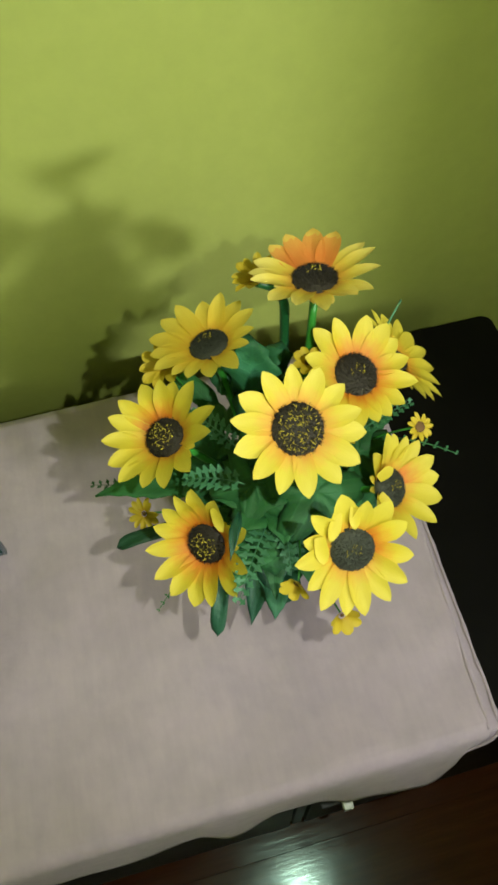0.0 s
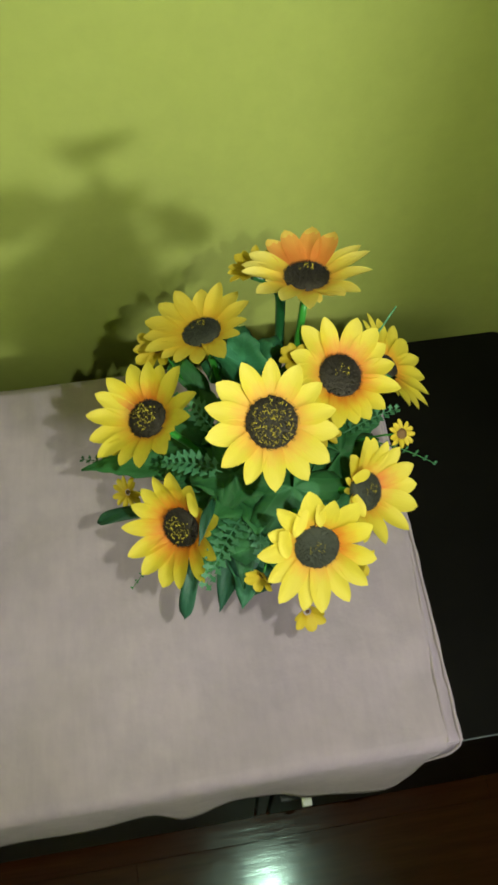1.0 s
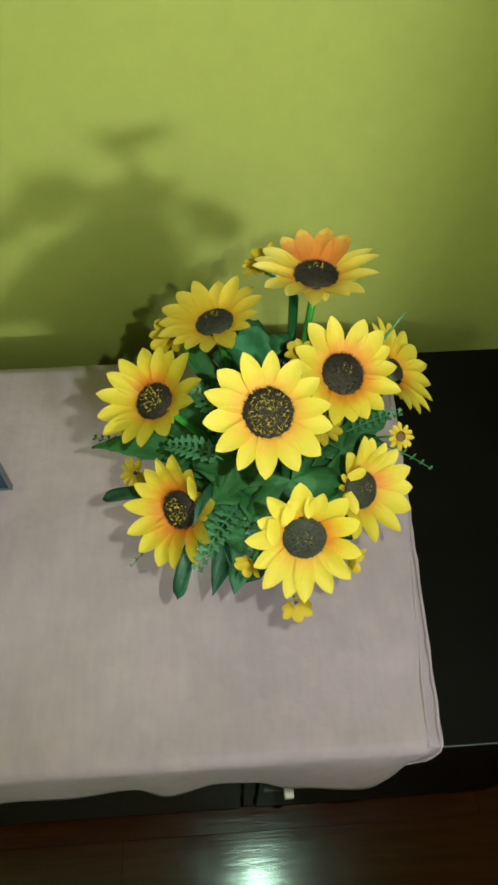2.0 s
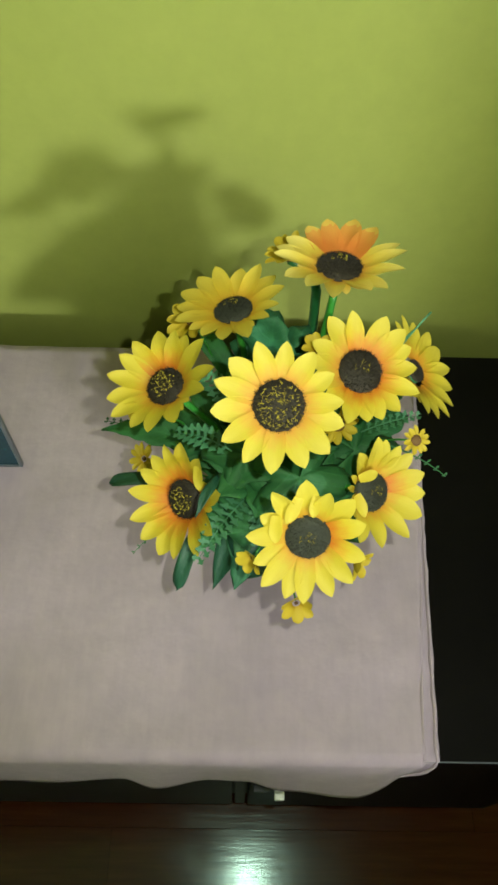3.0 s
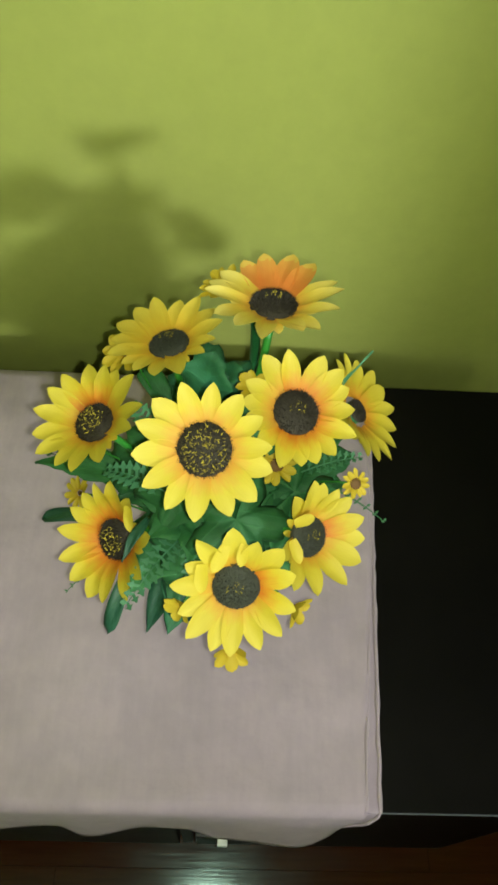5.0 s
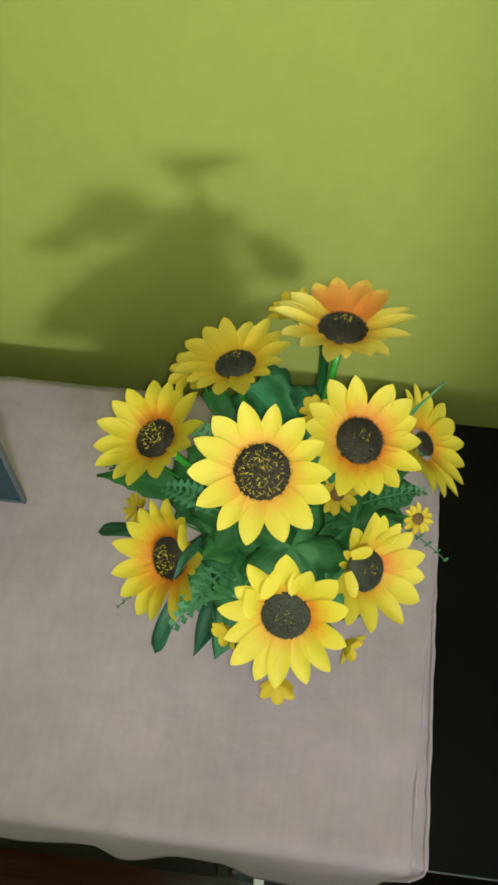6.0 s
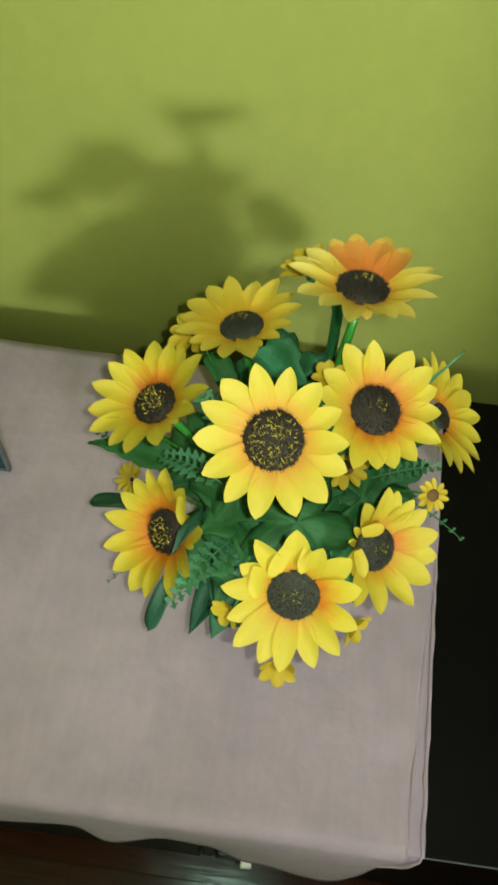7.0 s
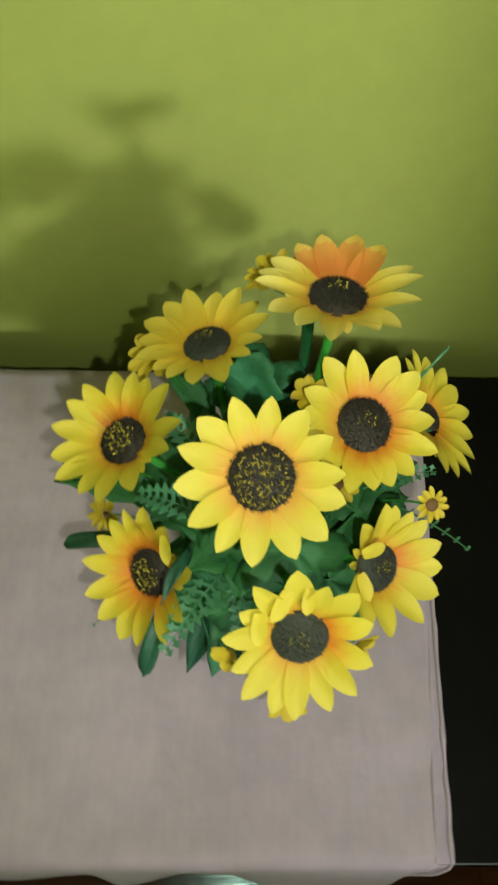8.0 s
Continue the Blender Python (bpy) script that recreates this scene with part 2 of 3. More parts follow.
# ---- the cabinet ----
def rounded_slab(x0, x1, y0, y1, z0, z1, corner, edge):
    """A slab whose four upright corners are round, with softened rims."""
    bm = bmesh.new()
    ring = []
    for cx, cy, a0 in ((x1 - corner, y1 - corner, 0), (x0 + corner, y1 - corner, 90), (x0 + corner, y0 + corner, 180), (x1 - corner, y0 + corner, 270)):
        for k in range(7):
            a = radians(a0 + 15 * k)
            ring.append((cx + corner * math.cos(a), cy + corner * math.sin(a)))
    low = [bm.verts.new((x, y, z0)) for x, y in ring]
    high = [bm.verts.new((x, y, z1)) for x, y in ring]
    bm.faces.new(low[::-1])
    bm.faces.new(high)
    n = len(ring)
    for k in range(n):
        bm.faces.new((low[k], low[(k + 1) % n], high[(k + 1) % n], high[k]))
    rims = [e for e in bm.edges if abs(e.verts[0].co.z - e.verts[1].co.z) < 1e-6]
    bmesh.ops.bevel(bm, geom=rims, offset=edge, segments=2, profile=0.5, affect="EDGES")
    return bm


def build_cabinet():
    left, right = -1.02, 0.216
    cabinet = tagged(new("cabinet"), "low black-brown lacquered cabinet, half covered by a cloth", "cabinet")
    cabinet.location = (0, 0, 0)
    part("top", rounded_slab(left, right, -0.5, 0.0, TOP - 0.022, TOP, 0.012, 0.0015), cabinet_black, cabinet)
    # the front edge's highlight, built as a thin grey strip
    part("edge_band", box(left + 0.02, right - 0.014, -0.5012, -0.4998, TOP - 0.0032, TOP - 0.0008), frame_grey, cabinet, "thin pale strip in place of the highlight on the front edge")
    part("body", box(left + 0.012, right - 0.012, -0.475, -0.012, 0.06, TOP - 0.022, 0.002), cabinet_black, cabinet)
    part("plinth", box(left + 0.02, right - 0.02, -0.462, -0.03, 0.0, 0.06), plinth_grey, cabinet, "dark blue-grey recessed plinth")
    # left doors take the lighter blue-grey: torch glare put into their colour
    for x0, x1, mat in ((left + 0.015, -0.612, plinth_grey), (-0.608, -0.203, plinth_grey), (-0.179, right - 0.015, cabinet_black)):
        door = part("door", box(x0, x1, -0.492, -0.476, 0.07, TOP - 0.03, 0.002), mat, cabinet, "door panel, blue-grey in place of the torch's glare" if mat is plinth_grey else "")
    part("stile", box(-0.199, -0.183, -0.490, -0.476, 0.07, TOP - 0.03, 0.002), plinth_grey, cabinet, "narrow blue-grey stile")
    part("handle", box(-0.176, -0.153, -0.508, -0.4925, TOP - 0.214, TOP - 0.206, 0.0015), plinth_grey, door, "dark bar handle")
    part("handle_end", box(-0.1505, -0.1385, -0.517, -0.4925, TOP - 0.216, TOP - 0.204, 0.0015), knob_white, door, "small white end cap")
    return cabinet


build_cabinet()


# ---- the tablecloth ----
HEM = ((-1.2, -0.508), (-0.55, -0.511), (-0.45, -0.5088), (-0.394, -0.5108), (-0.321, -0.5062), (-0.286, -0.5155), (-0.226, -0.5050), (-0.19, -0.5062), (-0.144, -0.5159), (-0.071, -0.5225), (-0.042, -0.5187), (-0.026, -0.510), (0.1, -0.505))


def hem_line(x):
    """Front-to-back place of the hanging hem, which swings in and out in soft folds."""
    for (a, p), (b, q) in zip(HEM, HEM[1:]):
        if x <= b:
            k = (x - a) / (b - a)
            return p + (q - p) * k * k * (3 - 2 * k)
    return HEM[-1][1]


def cloth_edge(y):
    return 0.0507 * (y + 0.5)


def cloth_relief(x, y):
    r = 0.0034 * (noise.noise((x * 11, y * 8, 1.0)) + 0.45 * noise.noise((x * 24, y * 24, 4.0)))
    r += 0.0012 * math.exp(-((y + 0.205 + 0.02 * x) / 0.004) ** 2)
    r += 0.0008 * math.exp(-((x + 0.52 - 0.03 * y) / 0.004) ** 2)
    return r


def cloth_sheet(inset, lift, across, drop=0.113):
    bm = bmesh.new()
    rows = []
    flat, bend, hang = 46, 7, 9
    for j in range(flat + bend + hang + 1):
        row = []
        for i in range(across + 1):
            u = (i / across) ** 0.8
            if j <= flat:
                y = 0.001 - 0.494 * j / flat
                xr = cloth_edge(y) - inset(y)
                x = -0.95 + u * (xr + 0.95)
                z = TOP + lift + max(cloth_relief(x, y), -0.0014) * min(1.0, (flat - j) / 6 + 0.15)
            else:
                k = (j - flat) / (bend + hang)
                a = min(1.0, (j - flat) / bend)
                xr = -inset(-0.5) - 0.016 * max(0, k - 0.25) ** 1.3
                x = -0.95 + u * (xr + 0.95)
                near = min(1.0, max(0.05, (xr - x + 0.002) / 0.034)) ** 0.55
                turn = a * math.pi / 2
                r = 0.014
                y = -0.491 - r * math.sin(turn)
                z = TOP + lift - r * (1 - math.cos(turn))
                if j > flat + bend:
                    h = (j - flat - bend) / hang
                    y += (hem_line(x) + 0.505) * h * near
                    z -= (drop - r) * h * near * (1 + 0.05 * math.sin(23 * x))
            row.append(bm.verts.new((x, y, z)))
        rows.append(row)
    for r, s in zip(rows, rows[1:]):
        for k in range(across):
            bm.faces.new((r[k], s[k], s[k + 1], r[k + 1]))
    return bm


def fold_inset(y):
    return 0.003 + 0.0095 * max(0.0, min(1.0, (-0.22 - y) / 0.24))


def build_cloth():
    cloth = part("tablecloth", cloth_sheet(fold_inset, 0.0036, 150), cloth_linen, None, "", True)
    thick = cloth.modifiers.new("thickness", "SOLIDIFY")
    thick.thickness, thick.offset = 0.0012, 1.0
    tagged(cloth, "mauve-grey woven linen cloth hanging over the cabinet's front", "tablecloth")
    rim = [(-0.5 * k / 40, TOP + 0.0016, 0.0) for k in range(41)]
    rim += [(-0.5 - 0.007 * math.sin(a), TOP + 0.0016 - 0.006 * (1 - math.cos(a)) - 0.05 * k / 8, 0.034 * (k / 8) ** 1.5) for k, a in ((k, radians(min(90, 22 * k))) for k in range(1, 9))]
    under = bmesh.new()
    a = [under.verts.new((cloth_edge(y) - 0.065, y, z)) for y, z, inset in rim]
    b = [under.verts.new((cloth_edge(y) - inset, y, z + 0.0006 * noise.noise((3, y * 40, 0)))) for y, z, inset in rim]
    for k in range(len(rim) - 1):
        under.faces.new((a[k], a[k + 1], b[k + 1], b[k]))
    fold = part("folded_layer", under, cloth_linen, cloth, "", True)
    fold.modifiers.new("thickness", "SOLIDIFY").thickness = 0.0012
    outer = [(cloth_edge(y) - inset + 0.0012 * noise.noise((y * 45, 1.8, 2.0)), y, z - 0.0004) for y, z, inset in rim]
    inner = [(cloth_edge(-k / 80) - fold_inset(-k / 80) + 0.001 * noise.noise((k * 0.55, 3.1, 2.0)), -k / 80, TOP + 0.0030) for k in range(41)]
    for pts, r in ((outer, 0.0023), (inner, 0.0023)):
        part("hem_edge", tube(pts, [r * (1 + 0.45 * noise.noise((p[1] * 140, 1, p[2] * 3000))) for p in pts], 7), cloth_linen, cloth, "", True)
    return cloth


build_cloth()


# ---- the standing picture frame ----
def build_picture_frame():
    x1, y, z, wide, high = -0.458, -0.182, TOP + 0.005, 0.21, 0.16
    ob = tagged(new("picture_frame"), "upright grey picture frame with a dark teal print", "picture frame")
    ob.location = (x1, y, z)
    b = 0.0038
    for name, x0, xa, z0, za in (("side_rail", -b, 0, 0, high), ("side_rail", -wide, -wide + b, 0, high), ("bottom_rail", -wide + b, -b, 0, b), ("top_rail", -wide + b, -b, high - b, high)):
        part(name, box(x0, xa, 0, 0.007, z0, za, 0.001), frame_grey, ob)
    part("print", box(-wide + b, -b, 0.002, 0.006, b, high - b), picture_teal, ob, "dark teal glossy print")
    part("caption_strip", box(-wide + 0.03, -0.03, 0.0006, 0.002, 0.018, 0.024), picture_pale, ob, "pale teal stripe")
    part("back_stay", box(-wide / 2 - 0.02, -wide / 2 + 0.02, 0.007, 0.05, 0.0, 0.004), frame_grey, ob)
    return ob


build_picture_frame()

# ---- the bouquet ----
BASE = Vector((-0.172, -0.262, TOP + 0.0055))
rng = random.Random(7)


def build_pot():
    bm = bmesh.new()
    outline = ((0.026, 0.0), (0.030, 0.001), (0.034, 0.05), (0.037, 0.085), (0.039, 0.088), (0.037, 0.09), (0.034, 0.086), (0.031, 0.07))
    rings = [[bm.verts.new((1.32 * r * math.cos(k * math.tau / 24), 1.32 * r * math.sin(k * math.tau / 24), 1.3 * z)) for k in range(24)] for r, z in outline]
    for r, s in zip(rings, rings[1:]):
        for k in range(24):
            bm.faces.new((r[k], r[(k + 1) % 24], s[(k + 1) % 24], s[k]))
    bm.faces.new(rings[0][::-1])
    bm.faces.new(rings[-1])
    pot = part("flower_pot", bm, pot_plastic, None, "", True, Matrix.Translation(BASE))
    return tagged(pot, "dark green plastic pot hidden under the leaves", "pot")


build_pot()
bouquet = tagged(new("sunflower_bouquet"), "artificial sunflower bouquet with yellow cloth petals and green leaves", "bouquet")
bouquet.location = BASE


def rel(p):
    """From a place over the cabinet's top to the bouquet's own space."""
    return Vector((p[0], p[1], p[2] + TOP)) - BASE


def petal_mesh(name, mat, wide, cup, curl, blunt):
    """A strap-shaped petal one unit long: broad almost from its root, with a softly pointed tip."""
    bm = bmesh.new()
    n, w = 9, 4
    rows = []
    for j in range(n + 1):
        s = (j / n) ** 0.75
        u = max(0.0, (s - 0.48) / 0.52)
        half = wide / 2 * (0.70 + 0.30 * math.sin(min(1, s / 0.6) * math.pi / 2)) * max(0.0, 1 - u ** blunt) ** 0.68
        half = max(half, 0.012)
        row = []
        for i in range(w + 1):
            q = 2 * i / w - 1
            z = cup * q * q * half * 1.4 + curl * s * s - 0.015 * wide * (1 - abs(q)) * (1 - s)
            row.append(bm.verts.new((q * half, s, z + 0.010 * math.sin(7 * s + 2 * q))))
        rows.append(row)
    for r, s in zip(rows, rows[1:]):
        for k in range(w):
            bm.faces.new((r[k], r[k + 1], s[k + 1], s[k]))
    return mesh_of(name, bm, mat)


SHAPES = ((0.50, 0.12, -0.10, 2.1), (0.46, 0.15, -0.06, 1.9), (0.53, 0.10, -0.13, 2.3))
PETALS = {m.name: [petal_mesh("petal", m, *s) for s in SHAPES] for m in (petal_plain, petal_honey, petal_back, petal_warm, petal_fire, petal_gold, petal_pale)}
SMALL = [petal_mesh("petal", petal_lemon, 0.52, 0.3, -0.08, 3.0), petal_mesh("petal", petal_lemon, 0.58, 0.2, 0.05, 3.5)]


def disc_mesh(r, mat, longest):
    """A domed disc, furred with short bristles."""
    bm = bmesh.new()
    bmesh.ops.create_uvsphere(bm, u_segments=24, v_segments=10, radius=r)
    for v in bm.verts:
        v.co.z = v.co.z * 0.38
    for k in range(1500):
        a, q = k * 2.39996 + rng.uniform(-0.5, 0.5), math.sqrt((k + rng.random()) / 1500)
        d = Vector((math.cos(a) * q, math.sin(a) * q, 0))
        foot = Vector((d.x * r * 0.97, d.y * r * 0.97, 0.38 * r * math.sqrt(max(0, 1 - q * q)) - 0.0003))
        way = (Vector((0, 0, 1)) + d * (0.5 + 0.9 * q * q) + Vector((rng.uniform(-.3, .3), rng.uniform(-.3, .3), 0))).normalized()
        long, side = r * rng.uniform(0.4, 1.0) * longest, way.cross(Vector((0.3, 0.2, 0.9))).normalized() * r * 0.017
        up = way.cross(side)
        three = [bm.verts.new(foot + side), bm.verts.new(foot - side * 0.5 + up * 0.8), bm.verts.new(foot - side * 0.5 - up * 0.8)]
        top = bm.verts.new(foot + way * long)
        for i in range(3):
            bm.faces.new((three[i], three[(i + 1) % 3], top))
    return mesh_of("disc", bm, mat, False)


def floret_mesh(r, count, spread, seed):
    """Loose yellow flecks standing in the bristles."""
    g = random.Random(seed)
    bm = bmesh.new()
    for k in range(count):
        a, q = g.uniform(0, math.tau), math.sqrt(g.random()) * spread
        d = Vector((math.cos(a), math.sin(a), 0)) * q
        foot = Vector((d.x * r, d.y * r, 0.38 * r * math.sqrt(max(0, 1 - q * q)) + r * 0.10))
        way = Vector((g.uniform(-1, 1), g.uniform(-1, 1), 0.5)).normalized()
        side = way.cross(Vector((0, 0, 1))).normalized() * r * g.uniform(0.011, 0.022)
        long = way * r * g.uniform(0.06, 0.17)
        up = Vector((0, 0, r * 0.05))
        ring = [bm.verts.new(foot + s * side + e * long) for s, e in ((-1, 0), (1, 0), (0.7, 1), (-0.7, 1))]
        peak = bm.verts.new(foot + long * 0.5 + up)
        for i in range(4):
            bm.faces.new((ring[i], ring[(i + 1) % 4], peak))
    return mesh_of("floret", bm, floret_yellow, False)


DISC, SLATE_DISC = disc_mesh(1.0, disc_brown, 0.19), disc_mesh(1.0, disc_slate, 0.13)
FLORETS = {"dull": floret_mesh(1.0, 80, 0.66, 4), "many": floret_mesh(1.0, 170, 0.84, 3), "few": floret_mesh(1.0, 15, 0.4, 8)}


def facing(normal):
    """A turn whose z is normal and whose x stays level with the wall."""
    n = Vector(normal).normalized()
    x = (Vector((1, 0, 0)) - n * n.x).normalized()
    return Matrix((x, n.cross(x), n)).transposed()


def stem_to(place, normal, r0=0.0040, bend=0.5, name="stem"):
    a = Vector((rng.uniform(-0.012, 0.012), rng.uniform(-0.012, 0.012), 0.06))
    end = Vector(place)
    n = Vector(normal).normalized()
    mid = end - n * (end - a).length * bend
    mid = Vector((mid.x * 0.7 + a.x * 0.3, mid.y * 0.7 + a.y * 0.3, max(mid.z, 0.08)))
    pts = curve3(a, mid, end, 12)
    return part(name, tube(pts, [r0 * (1 - 0.25 * k / 12) for k in range(13)], 7), stem_plastic, bouquet, "", True)


def sunflower(place, normal, radius, mat, petals, cup, florets="few", folded=(), warm=None, disc=0.39, slate=False):
    """A large cloth sunflower: green cup, a front whorl of petals over a shorter rear one, bristled disc.
    petals: angle and reach of each front petal. folded: start and tip, in radii, of petals bent in over the disc.
    warm: angle, spread and petal cloth of a side dyed differently."""
    n = Vector(normal).normalized()
    centre = rel(place) - n * radius * 0.10
    m = Matrix.Translation(centre) @ facing(normal).to_4x4()
    cupped = bmesh.new()
    rings = [[cupped.verts.new((r * radius * math.cos(k * math.tau / 16), r * radius * math.sin(k * math.tau / 16), z * radius)) for k in range(16)] for r, z in ((0.05, -0.22), (0.2, -0.19), (disc * 0.92, -0.07), (disc * 0.97, -0.02), (disc * 0.5, -0.01))]
    for r, s in zip(rings, rings[1:]):
        for k in range(16):
            cupped.faces.new((r[k], r[(k + 1) % 16], s[(k + 1) % 16], s[k]))
    cupped.faces.new(rings[0][::-1])
    cupped.faces.new(rings[-1])
    head = part("sunflower", cupped, leaf_deep, bouquet, "", True, m)

    def petal(a, root, long, up, low, roll):
        use = mat
        if warm and abs((a - warm[0] + 180) % 360 - 180) < warm[1] + rng.uniform(-10, 10):
            use = warm[2]
        pm = pose(0, 0, low * radius, 0, 0, a - 90) @ pose(0, root, 0, up, roll, rng.uniform(-3, 3)) @ Matrix.Diagonal((min(long, 0.72 * radius) * rng.uniform(0.94, 1.06), long, long, 1))
        shared("petal", PETALS[use.name][rng.randrange(3)], head, pm)

    root = radius * 0.30
    ring = sorted(petals)
    for k, (a, reach) in enumerate(ring):
        up = cup + rng.uniform(-2, 2)
        petal(a, root, (radius * reach - root) / math.cos(radians(up)), up, -0.022 * (k % 2), rng.uniform(-5, 5))
        b, other = ring[(k + 1) % len(ring)]
        gap = (b - a) % 360
        for i in range(1 if gap < 42 else 2):
            back = a + gap * (i + 1) / (2 if gap < 42 else 3)
            petal(back, root, (radius * 0.32 * (reach + other) - root) / math.cos(radians(up - 7)), up - 7 + rng.uniform(-3, 3), -0.05, rng.uniform(-8, 8))
    for x, y, tx, ty in folded:
        way = math.degrees(math.atan2(ty - y, tx - x))
        long = 1.15 * radius * math.hypot(tx - x, ty - y)
        pm = pose(x * radius, y * radius, 0.20 * radius, 0, 0, way - 90) @ pose(0, 0, 0, 8, rng.uniform(-12, 12)) @ Matrix.Diagonal((0.95 * long, long, long, 1))
        shared("petal", PETALS[petal_back.name][0], head, pm)
    dm = pose(0, 0, radius * 0.015) @ Matrix.Diagonal((radius * disc,) * 3 + (1,))
    shared("disc", SLATE_DISC if slate else DISC, head, dm)
    if florets:
        shared("floret", FLORETS[florets], head, dm)
    stem_to(centre - n * radius * 0.2, normal)
    return head


def small_flower(place, normal, radius, count=10, eye=0.3, cup=10, stem=0.0011):
    n = Vector(normal).normalized()
    m = Matrix.Translation(rel(place)) @ facing(normal).to_4x4()
    bm = bmesh.new()
    bmesh.ops.create_uvsphere(bm, u_segments=12, v_segments=8, radius=radius * eye)
    for v in bm.verts:
        v.co.z *= 0.55
    head = part("small_flower", bm, brown_eye, bouquet, "small yellow plastic filler flower", True, m)
    for k in range(count):
        a = 360 * k / count + rng.uniform(-6, 6)
        long = radius * 0.85 * rng.uniform(0.92, 1.08)
        pm = pose(0, 0, 0, 0, 0, a) @ pose(0, radius * 0.18, 0, cup + rng.uniform(-10, 10), rng.uniform(-10, 10), 0) @ Matrix.Diagonal((long * min(1.25, 9.0 / count), long, long, 1))
        shared("petal", SMALL[k % 2], head, pm)
    if stem:
        stem_to(rel(place) - n * radius * 0.2, normal, stem, 0.35)
    return head


UP = Vector((0, 0, 1))


def leaf(a, b, wide, mat, arch=0.015, teeth=0, lobes=0.0, round_tip=False, fold=0.25, tilt=0.0):
    """A leaf from a to b: arched spine, folded along its midrib, with toothed or lobed rims."""
    a, b = rel(a), rel(b)
    d = b - a
    pts = curve3(a, (a + b) / 2 + UP * arch * 2, b, 16)
    side0 = d.cross(UP).normalized()
    side0 = Matrix.Rotation(radians(tilt), 3, d.normalized()) @ side0
    bm = bmesh.new()
    rows = []
    ph = rng.uniform(0, 6)
    for j, p in enumerate(pts):
        s = j / 16
        if round_tip:
            h = min(1.0, 0.25 + s * 2.2) * math.sqrt(max(0.0, 1 - max(0, (s - 0.82) / 0.18) ** 2))
        else:
            h = math.sin(min(1.0, s * 1.9 + 0.1) * math.pi / 2) * max(0.0, 1 - max(0, (s - 0.3) / 0.7) ** 1.6)
        h = max(h, 0.02)
        if teeth:
            h *= 1 - 0.28 * ((s * teeth) % 1.0)
        if lobes:
            h *= 1 - lobes * (0.5 + 0.5 * math.cos(s * 19 + ph))
        tan = (pts[min(j + 1, 16)] - pts[max(j - 1, 0)]).normalized()
        nrm = side0.cross(tan).normalized()
        row = []
        for q in (-1, -0.5, 0, 0.5, 1):
            row.append(bm.verts.new(p + side0 * q * wide / 2 * h + nrm * (abs(q) * fold * wide / 2 * h + 0.0012 * math.sin(9 * s + 3 * q + ph))))
        rows.append(row)
    uv = bm.loops.layers.uv.new("leaf")
    for j, (r, s) in enumerate(zip(rows, rows[1:])):
        for k in range(4):
            f = bm.faces.new((r[k], r[k + 1], s[k + 1], s[k]))
            for loop, (p, q) in zip(f.loops, ((k, j), (k + 1, j), (k + 1, j + 1), (k, j + 1))):
                loop[uv].uv = (p / 4, q / 16)
    ob = part("leaf", bm, mat, bouquet, "", True)
    ob.modifiers.new("thickness", "SOLIDIFY").thickness = 0.0005
    return ob


def broad_leaf(centre, normal, size, turn, mat, points=5):
    """A broad lobed cloth leaf, spread like a fan from its stalk, slightly quilted between the veins."""
    m = Matrix.Translation(rel(centre)) @ facing(normal).to_4x4() @ pose(0, 0, 0, 0, 0, turn)
    bm = bmesh.new()
    uv = bm.loops.layers.uv.new("leaf")
    rings, spokes = 5, 16 * points // 2
    ph = rng.uniform(0, 6)

    def spot(i, j):
        a = -2.55 + 5.1 * i / spokes
        lobe = abs(math.cos(points * a / 2 * 1.05))
        reach = size * (0.52 + 0.42 * lobe ** 0.8 + 0.05 * math.cos(a)) * (1 + 0.05 * math.sin(17 * a + ph))
        q = reach * j / rings
        z = size * (0.07 * math.cos(points * a * 1.05) * (j / rings) - 0.22 * (j / rings) ** 2 + 0.03 * math.sin(5 * a + ph + 3 * j / rings))
        return Vector((q * math.sin(a), q * math.cos(a), z))

    foot = bm.verts.new((0, 0, 0))
    grid = [[bm.verts.new(spot(i, j)) for j in range(1, rings + 1)] for i in range(spokes + 1)]
    for i in range(spokes):
        faces = [bm.faces.new((foot, grid[i + 1][0], grid[i][0]))]
        for j in range(rings - 1):
            faces.append(bm.faces.new((grid[i][j], grid[i + 1][j], grid[i + 1][j + 1], grid[i][j + 1])))
        for f in faces:
            for loop in f.loops:
                loop[uv].uv = (0.5 + loop.vert.co.x / size / 2, 0.5 + loop.vert.co.y / size / 2)
    ob = part("broad_leaf", bm, mat, bouquet, "broad lobed green cloth leaf", True, m)
    ob.modifiers.new("thickness", "SOLIDIFY").thickness = 0.0005
    return ob


